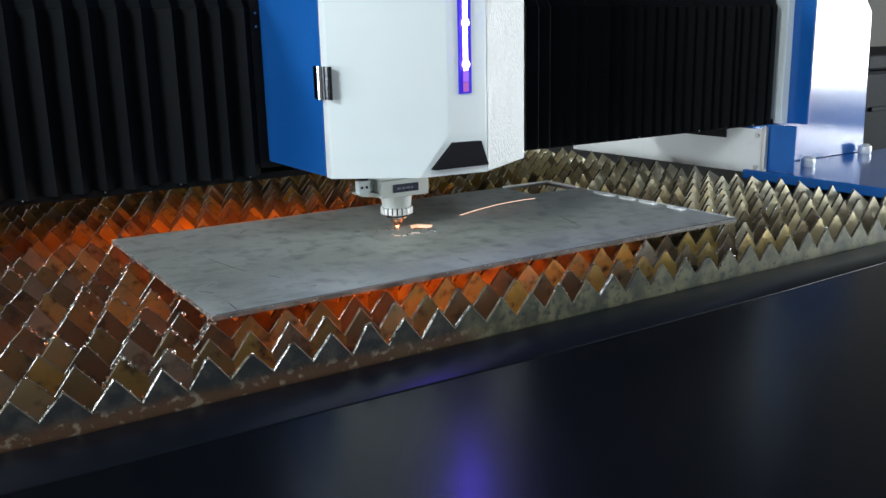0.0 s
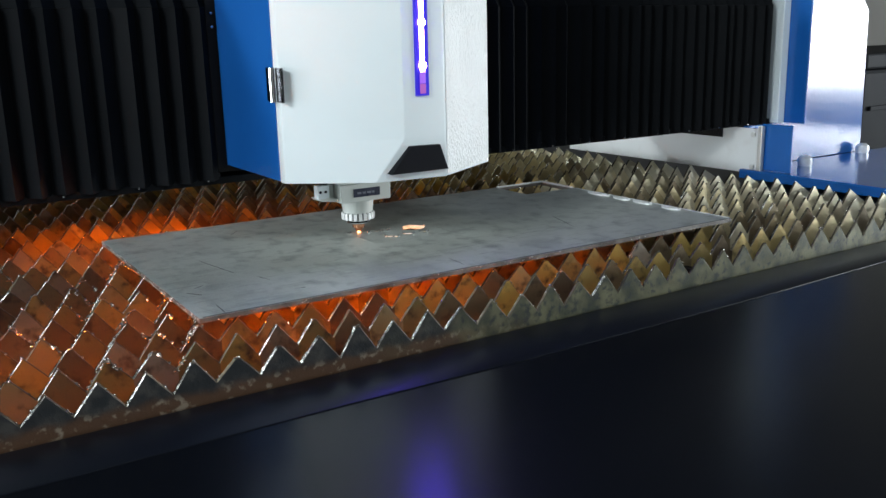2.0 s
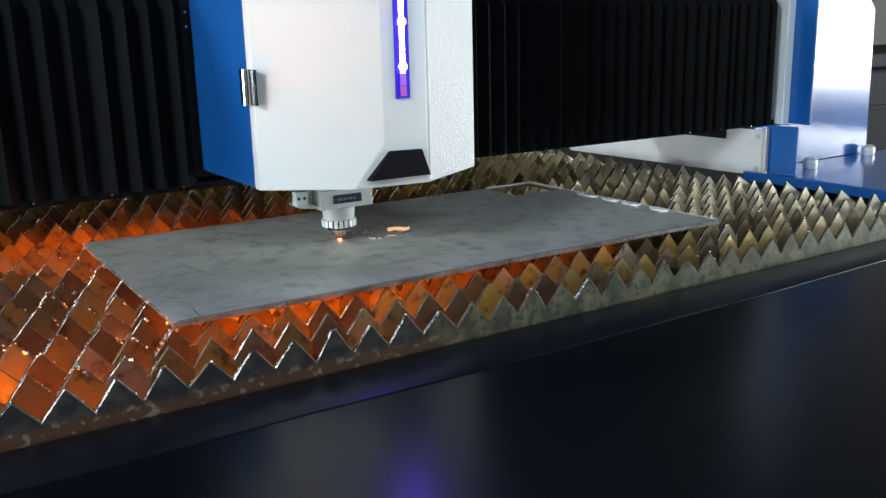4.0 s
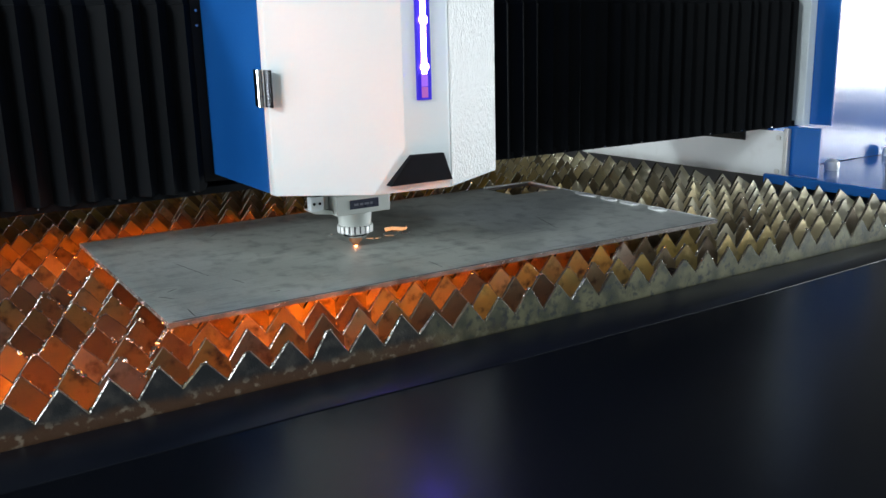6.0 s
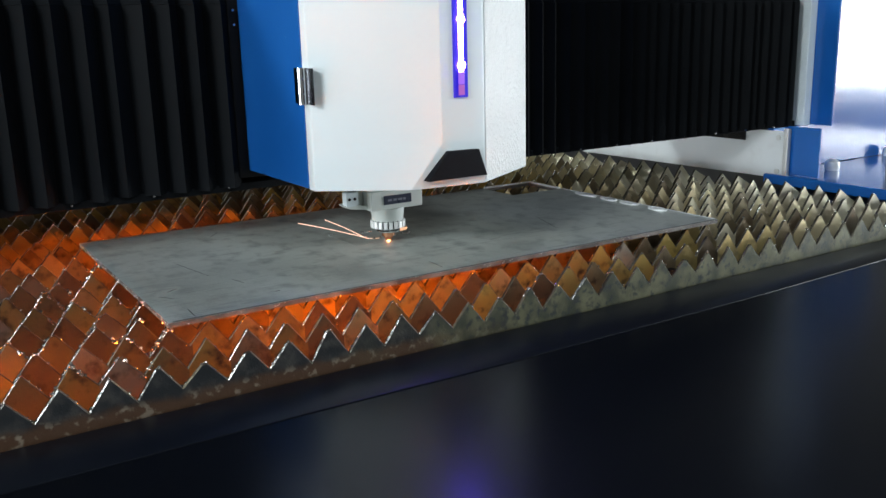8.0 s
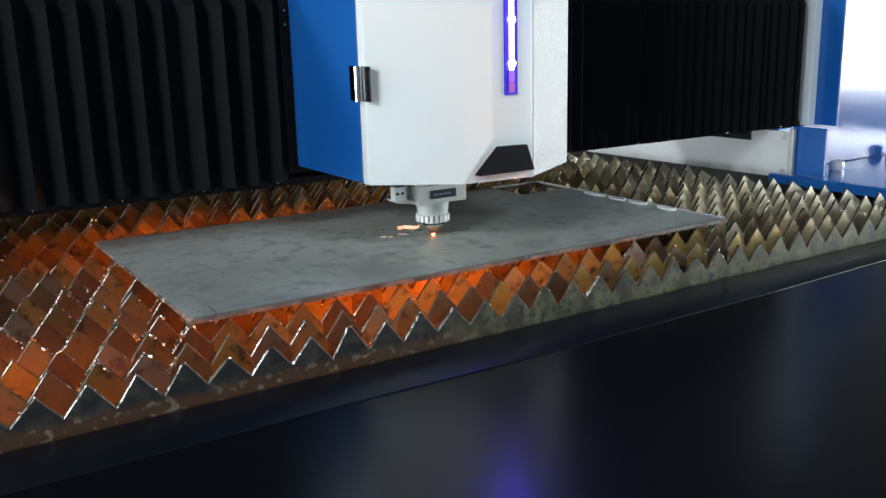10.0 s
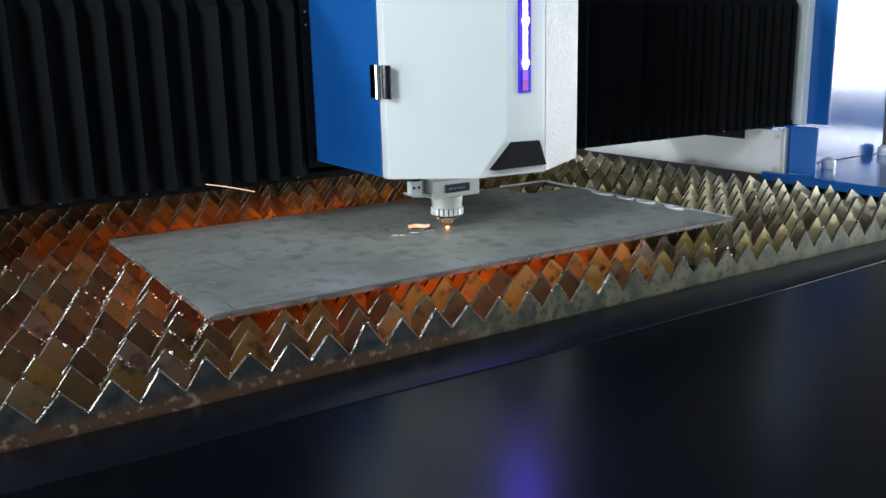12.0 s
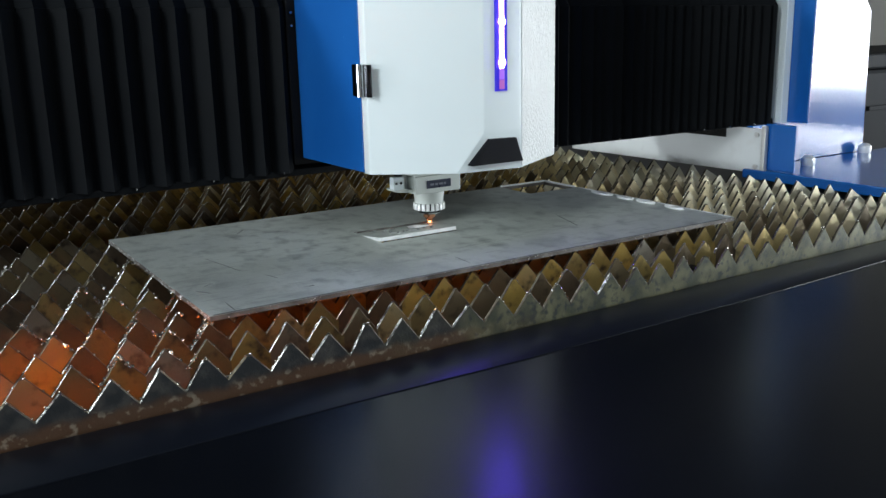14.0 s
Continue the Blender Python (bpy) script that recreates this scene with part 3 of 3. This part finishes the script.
LEFT_END, LEFT_N, RIGHT_END, RIGHT_N = -0.78, 31, 1.366, 30
LEFT_FOLDS, RIGHT_FOLDS = [], []
pleat = random.Random(21)
for i in range(LEFT_N):
    f = part("bellows_fold", fold(0.038, 0.984 - pleat.uniform(0, 0.003), 1.213, pleat.uniform(0.4, 0.62), pleat.uniform(0.014, 0.021)), BELLOWS, GANTRY)
    if i % 3 == 0:
        part("stud", tube(bm_new(), (0.014, -0.014, 0.9815), 0.0013, 0.001, 0.003, 8, "y"), CHROME, f)
    LEFT_FOLDS.append(f)
for i in range(RIGHT_N):
    f = part("bellows_fold", fold(0.0305, 0.976, 1.213, pleat.uniform(0.38, 0.55), pleat.uniform(0.013, 0.018)), BELLOWS, GANTRY)
    if i % 3 == 0:
        part("stud", tube(bm_new(), (0.012, -0.014, 0.9785), 0.0013, 0.001, 0.003, 8, "y"), CHROME, f)
    RIGHT_FOLDS.append(f)

# ---- cutting head (moves along x and y; built with the nozzle axis at x = y = 0) ----
HEAD = tagged(new("cutting_head"), "white and blue laser cutting head with lit strip and silver nozzle", "cutting head")


def head():
    h = HEAD
    z1 = 1.55
    part("side_cover", block(bm_new(), -0.1355, -0.131, -0.066, 0.125, 1.0, z1, 0.001), BLUE, h, "blue side panel")
    part("side_cover", block(bm_new(), 0.157, 0.161, -0.088, 0.125, 1.0, z1, 0.001), BLUE, h, "blue side panel")
    part("back_panel", block(bm_new(), -0.13, 0.156, 0.115, 0.1245, 1.0, z1), DARK, h)
    part("mount_plate", block(bm_new(), -0.149, 0.175, 0.1265, 0.14, 0.99, z1, 0.002), DARK, h, "black carriage plate")
    for z in (1.188, 1.206):
        part("screw", tube(bm_new(), (-0.1415, 0.1255, z), 0.0018, 0.0018, 0.002, 10, "y"), CHROME, h)
    bm = bm_new()
    rings = []
    for z, ridge in ((0.999, (-0.048, -0.150, 0.047, -0.1595)), (1.05, (-0.0125, -0.162, 0.046, -0.160)), (z1, (-0.0125, -0.162, 0.046, -0.160))):
        rings.append([bm.verts.new((x, y, z)) for x, y in ((-0.1355, -0.067), (-0.1355, -0.083), ridge[:2], ridge[2:], (0.161, -0.0895), (0.15, 0.11), (-0.1295, 0.11), (-0.1295, -0.067))])
    for a, b in zip(rings, rings[1:]):
        for i in range(8):
            bm.faces.new((a[i], a[(i + 1) % 8], b[(i + 1) % 8], b[i]))
    bm.faces.new(rings[0][::-1])
    bm.faces.new(rings[-1])
    bmesh.ops.recalc_face_normals(bm, faces=bm.faces[:])
    bmesh.ops.bevel(bm, geom=bm.edges[:], offset=0.0016, segments=2, affect="EDGES", profile=0.5)
    part("door", bm, WHITE, h, "white faceted front door", True)
    bm = bm_new()
    prism(bm, [(0.0495, -0.1585), (0.0490, -0.1592), (0.1595, -0.0912), (0.160, -0.0898)], 1.001, z1 - 0.01, "z")
    part("corner_panel", bm, WHITE_GLOSS, h, "glossy white textured corner panel")
    part("led_recess", block(bm_new(), 0.0042, 0.0222, -0.1640, -0.158, 1.1, z1), LED_BLUE, h, "deep blue lit strip")
    part("led_strip", block(bm_new(), 0.0102, 0.0162, -0.1652, -0.1641, 1.128, z1, 0.0004), LED_WHITE, h, "white glowing strip")
    part("led_tail", block(bm_new(), 0.0092, 0.0172, -0.1652, -0.1641, 1.1145, 1.1275, 0.0004), LED_VIOLET, h, "violet glowing end")
    part("led_tail", block(bm_new(), 0.0092, 0.0172, -0.1652, -0.1641, 1.1025, 1.114, 0.0004), LED_PINK, h, "pink glowing end")
    for z in (1.1355, 1.185, 1.2345):
        part("led_bulb", tube(bm_new(), (0.0132, -0.1655, z), 0.005, 0.005, 0.0012, 20, "y"), LED_WHITE, h)
    grille = part("grille", prism(bm_new(), [(-0.033, 1.009), (0.047, 1.009), (0.036, 1.04), (-0.006, 1.041)], -0.1642, -0.14, "y"), MESH, h, "black trapezoid grille")
    hinge = part("hinge", block(bm_new(), -0.1375, -0.1357, -0.066, -0.048, 1.097, 1.137, 0.0005), STEEL, h, "polished steel hinge")
    part("leaf", block(bm_new(), -0.1375, -0.1357, -0.098, -0.078, 1.097, 1.137, 0.0005), STEEL, hinge)
    for z in (1.1025, 1.117, 1.1315):
        part("knuckle", tube(bm_new(), (-0.1395, -0.072, z), 0.0048, 0.0048, 0.0115 if z != 1.117 else 0.016, 16), CHROME, hinge, smooth=True)
    part("sensor_block", block(bm_new(), -0.0325, 0.043, -0.0215, 0.03, 0.9528, 0.9775, 0.0012), HEAD_GREY, h, "silver sensor block")
    plate = part("nameplate", block(bm_new(), -0.0145, 0.026, -0.0228, -0.0214, 0.9595, 0.971, 0.0006), LABEL, h, "dark unreadable label")
    for x0, x1 in ((-0.009, -0.003), (-0.001, 0.004), (0.0055, 0.012), (0.0135, 0.017)):
        part("print_bar", block(bm_new(), x0, x1, -0.0231, -0.0229, 0.9637, 0.9665), PRINT, plate)
    part("bracket", prism(bm_new(), [(-0.0625, 0.9615), (-0.058, 0.958), (-0.033, 0.9545), (-0.033, 0.959), (-0.046, 0.9625)], -0.013, 0.012, "y", 0.0006), HEAD_GREY, h, "pale bracket ledge")
    part("bracket_web", block(bm_new(), -0.0465, -0.0332, -0.0005, 0.012, 0.9595, 0.979, 0.001), HEAD_GREY, h)
    tab = part("bracket_plate", prism(bm_new(), [(-0.0625, 0.9625), (-0.0575, 0.9595), (-0.0455, 0.9625), (-0.0455, 0.979), (-0.0625, 0.979)], -0.013, -0.001, "y", 0.0006), WHITE, h, "pale bracket plate with two holes")
    for x in (-0.0585, -0.051):
        part("hole", tube(bm_new(), (x, -0.0132, 0.9705), 0.0019, 0.0019, 0.0008, 12, "y"), DARK, tab)
    part("connector", tube(bm_new(), (-0.05, -0.004, 0.984), 0.006, 0.006, 0.0098, 14), DARK, h)
    part("connector", tube(bm_new(), (-0.038, 0.004, 0.985), 0.005, 0.005, 0.0115, 14), CHROME, h)
    part("top_plate", block(bm_new(), -0.036, 0.047, -0.0245, 0.032, 0.9785, 0.9982, 0.0015), HEAD_GREY, h)
    part("collar", lathe(bm_new(), [(0.0203, 0.0), (0.0206, 0.003), (0.0215, 0.01), (0.0222, 0.0168)], (0.002, 0.0, 0.9359), 40), HEAD_GREY, h, smooth=True)
    ring = part("clamp_ring", tube(bm_new(), (0.002, 0, 0.9313), 0.0208, 0.0208, 0.0088, 40), DARK, h, "dark ring with bright ribs")
    for q in range(20):
        a = 2 * math.pi * q / 20
        rib = part("rib", block(bm_new(), 0.0195, 0.0229, -0.0024, 0.0024, 0.9264, 0.9358, 0.0006), EDGE, ring)
        rib.matrix_local = pose(0.002, 0, 0, 0, 0, math.degrees(a))
    part("nozzle_holder", lathe(bm_new(), [(0.0125, 0.0), (0.0155, 0.0012), (0.016, 0.003), (0.0135, 0.0042), (0.0135, 0.0075)], (0.002, 0, 0.9193), 32), CHROME, h, smooth=True)
    bm = bm_new()
    bmesh.ops.create_icosphere(bm, subdivisions=2, radius=0.0022, matrix=Matrix.Translation((0.002, 0, 0.9079)))
    part("melt_glow", bm, MELT, h, "orange glow of the melt under the nozzle", True)
    part("nozzle", lathe(bm_new(), [(0.0036, 0.0), (0.0045, 0.0012), (0.0068, 0.0052), (0.0085, 0.0056), (0.009, 0.011)], (0.002, 0, 0.9085), 28), COPPER, h, "copper nozzle tip", True)


head()


# ---- sparks ----
def spray(name, label, count, fall, clouds, seed):
    """Short glowing streaks below the sheet, fanned out round the given centres (x, y, spread x, spread y, lift, share)."""
    rng = random.Random(seed)
    bm = bm_new()
    for cx, cy, sx, sy, lift, share in clouds:
        for i in range(int(count * share)):
            x, y = rng.gauss(cx, sx), rng.gauss(cy, sy)
            z = rng.uniform(0.66, 0.8) + lift - 0.2 * min(0.6, math.hypot(x, y))
            m = pose(x, y, z, 0, rng.uniform(50, 85), math.degrees(math.atan2(y, x)) + rng.uniform(-15, 15))
            bmesh.ops.create_cone(bm, cap_ends=True, segments=4, radius1=0.002, radius2=0.0007, depth=rng.uniform(0.012, 0.035), matrix=m)
    for i in range(fall):
        bmesh.ops.create_cone(bm, cap_ends=True, segments=5, radius1=0.0016, radius2=0.0006, depth=0.03, matrix=pose(rng.gauss(0, 0.004), rng.gauss(0, 0.004), 0.79 + 0.006 * i, rng.uniform(-12, 12), rng.uniform(-12, 12)))
    return tagged(make(name, bm, SPARK), label, "sparks", kind="stuff")


SHOWER = spray("spark_shower", "orange spark stream below the sheet", 250, 6, ((-0.07, -0.13, 0.06, 0.09, -0.02, 0.16), (-0.26, 0.28, 0.08, 0.09, 0.08, 0.46), (-0.13, -0.17, 0.05, 0.022, 0.05, 0.17)), 5)
SPILL = spray("spark_spill", "orange sparks that shoot out between the slats", 40, 0, ((0.0, 0.0, 0.05, 0.04, 0.0, 1.0),), 6)



def streak(t, a, b, sag=0.0):
    """A spark that leaves the kerf, is seen flying from a to b at t, and falls between the slats."""
    a, b = Vector(a), Vector(b)
    n = 10
    half = (b - a).length / 2
    bm = bm_new()
    for i in range(n):
        u0, u1 = -1 + 2 * i / n, -1 + 2 * (i + 1) / n
        p0, p1 = Vector((u0 * half, 0, sag * (1 - u0 * u0))), Vector((u1 * half, 0, sag * (1 - u1 * u1)))
        d = p1 - p0
        m = Matrix.Translation((p0 + p1) / 2) @ d.to_track_quat("Z", "Y").to_matrix().to_4x4()
        bmesh.ops.create_cone(bm, cap_ends=True, segments=5, radius1=0.0004, radius2=0.0004, depth=d.length * 1.05, matrix=m)
    ob = tagged(make("flying_spark", bm, SPARK_PALE), "thin glowing spark trail flying from the cut", "spark", group="flying sparks")
    d = b - a
    turn = Matrix.Rotation(math.atan2(d.y, d.x), 4, "Z") @ Matrix.Rotation(-math.atan2(d.z, math.hypot(d.x, d.y)), 4, "Y")
    mid = Matrix.Translation((a + b) / 2 - Vector((0, 0, sag * 0.5))) @ turn
    low = Matrix.Translation((0, 0, -0.33))
    away = Matrix.Translation((d.x * 0.6, d.y * 0.6, -0.33))
    rows = [(0, low @ mid)] if t > 0.15 else []
    if t > 0.25:
        rows.append((t - 0.13, low @ mid))
    if t > 0.05:
        rows.append((t - 0.06, mid))
    rows.append((t, mid))
    if t < 13.8:
        rows += [(t + 0.04, mid), (t + 0.16, away @ mid), (14, away @ mid)]
    SPARKS.append((ob, rows))


SPARKS = []
streak(0.0, (0.504, 0.364, 0.907), (0.668, 0.385, 0.912), 0.0035)
streak(1.0, (0.867, 0.34, 0.9357), (0.9515, 0.335, 0.9297), 0.003)
streak(6.5, (0.384, 0.29, 0.916), (0.445, 0.29, 0.956), 0.004)
streak(7.0, (0.536, 0.067, 0.91), (0.546, 0.036, 0.91), 0.001)
streak(7.0, (0.556, 0.032, 0.91), (0.521, -0.023, 0.91), 0.001)
streak(8.0, (0.2583, 0.29, 0.9429), (0.3492, 0.275, 0.9128), 0.001)
streak(8.0, (0.2949, 0.29, 0.9424), (0.3411, 0.275, 0.9162), 0.001)
streak(10.5, (0.229, 0.33, 0.979), (0.399, 0.33, 0.922), 0.004)
streak(12.0, (0.137, 0.39, 0.99), (0.202, 0.39, 0.973), 0.001)
streak(12.5, (0.912, 0.27, 0.942), (0.924, 0.27, 0.909), 0.001)
streak(13.0, (0.132, 0.354, 0.912), (0.429, 0.317, 0.912), 0.004)
streak(13.0, (0.185, 0.286, 0.912), (0.412, 0.311, 0.912), 0.004)
streak(13.0, (0.86, 0.27, 0.902), (0.912, 0.27, 0.922), 0.001)
streak(13.0, (0.815, 0.27, 0.914), (0.85, 0.27, 0.916), 0.001)
streak(13.5, (0.38, 0.343, 0.92), (0.415, 0.356, 0.92), 0.001)
streak(13.2, (0.1739, -0.3838, 0.9294), (0.2073, -0.4165, 0.8889), 0.001)
streak(13.2, (0.2409, -0.1223, 0.9276), (0.2486, -0.1385, 0.8877), 0.001)
streak(13.2, (0.3333, -0.0559, 0.9386), (0.3764, -0.0894, 0.9173), 0.001)
streak(13.2, (0.6045, -0.1096, 0.9268), (0.7044, -0.1787, 0.9068), 0.001)
streak(13.3, (0.2669, -0.3742, 0.9564), (0.3318, -0.4241, 0.926), 0.001)


# ---- what moves ----
HEAD_ROWS = [(0, 0.3905, 0.3508), (0.5, 0.379, 0.3505), (1, 0.3663, 0.3504), (1.5, 0.3545, 0.3504), (2, 0.3415, 0.3504), (2.5, 0.3299, 0.3504),
             (3, 0.3221, 0.3419), (5.5, 0.323, 0.2823), (6, 0.3253, 0.27), (6.5, 0.3369, 0.2695), (7, 0.3491, 0.2695), (7.5, 0.3605, 0.2695),
             (8, 0.3732, 0.2696), (10.5, 0.4354, 0.27), (11, 0.4452, 0.2735), (11.5, 0.4454, 0.2844), (12, 0.4456, 0.2977), (12.5, 0.4456, 0.3094),
             (13, 0.4454, 0.3219), (13.5, 0.4454, 0.3343), (14, 0.4453, 0.3452)]


def motions():
    walk(HEAD, [(t, pose(x, y, 0)) for t, x, y in HEAD_ROWS])
    walk(GANTRY, [(t, pose(0, y, 0)) for t, x, y in HEAD_ROWS])
    for i, f in enumerate(LEFT_FOLDS):
        walk(f, [(t, pose(LEFT_END + (x - 0.15 - LEFT_END) * i / LEFT_N, BEL_Y, 0)) for t, x, y in HEAD_ROWS])
    for i, f in enumerate(RIGHT_FOLDS):
        walk(f, [(t, pose(x + 0.176 + (RIGHT_END - x - 0.176) * i / RIGHT_N, BEL_Y, 0)) for t, x, y in HEAD_ROWS])
    drop = {0: 0.05, 0.5: 0.05, 1: 0.03, 1.5: 0.01, 7.5: 0.02, 8: 0.03, 10.5: 0.07, 11: 0.1, 11.5: 0.12, 12: 0.14, 12.5: 0.16, 13: 0.17, 13.5: 0.18, 14: 0.42}
    aside = {0: 0.06, 0.5: 0.06, 1: 0.05, 1.5: 0.03, 10.5: 0.04, 11: 0.06, 11.5: 0.08, 12: 0.1, 12.5: 0.1, 13: 0.1, 13.5: 0.08, 14: 0.0}
    walk(SHOWER, [(t, pose(x + aside.get(t, 0.0), y, -drop.get(t, 0.0))) for t, x, y in HEAD_ROWS])
    spill = {0: 0.3, 0.5: 0.28, 1: 0.25, 1.5: 0.18, 2: 0.12, 2.5: 0.06, 8: 0.06, 10.5: 0.08, 11: 0.2, 11.5: 0.26, 12: 0.3, 12.5: 0.32, 13: 0.34, 13.5: 0.34, 14: 0.08}
    walk(SPILL, [(t, pose(-0.14, 0.08, 0.03 - spill.get(t, 0.0))) for t, x, y in HEAD_ROWS])
    cx, cy = (NX0 + NX1) / 2, (NY0 + NY1) / 2
    walk(CUT, [(0, pose(cx, cy, PZ)), (13.8, pose(cx, cy, PZ)), (13.9, pose(cx, cy, PZ + 0.0006, -2.5)), (14, pose(cx, cy + 0.002, PZ + 0.0016, -6.2, 0, 0))])
    for ob, x, y in LUMPS:
        walk(ob, [(0, pose(x, y, 0.8972)), (13.7, pose(x, y, 0.8972)), (13.85, pose(x, y, 0.55)), (14, pose(x, y, 0.52))])
    for ob, rows in SPARKS:
        walk(ob, rows)


motions()
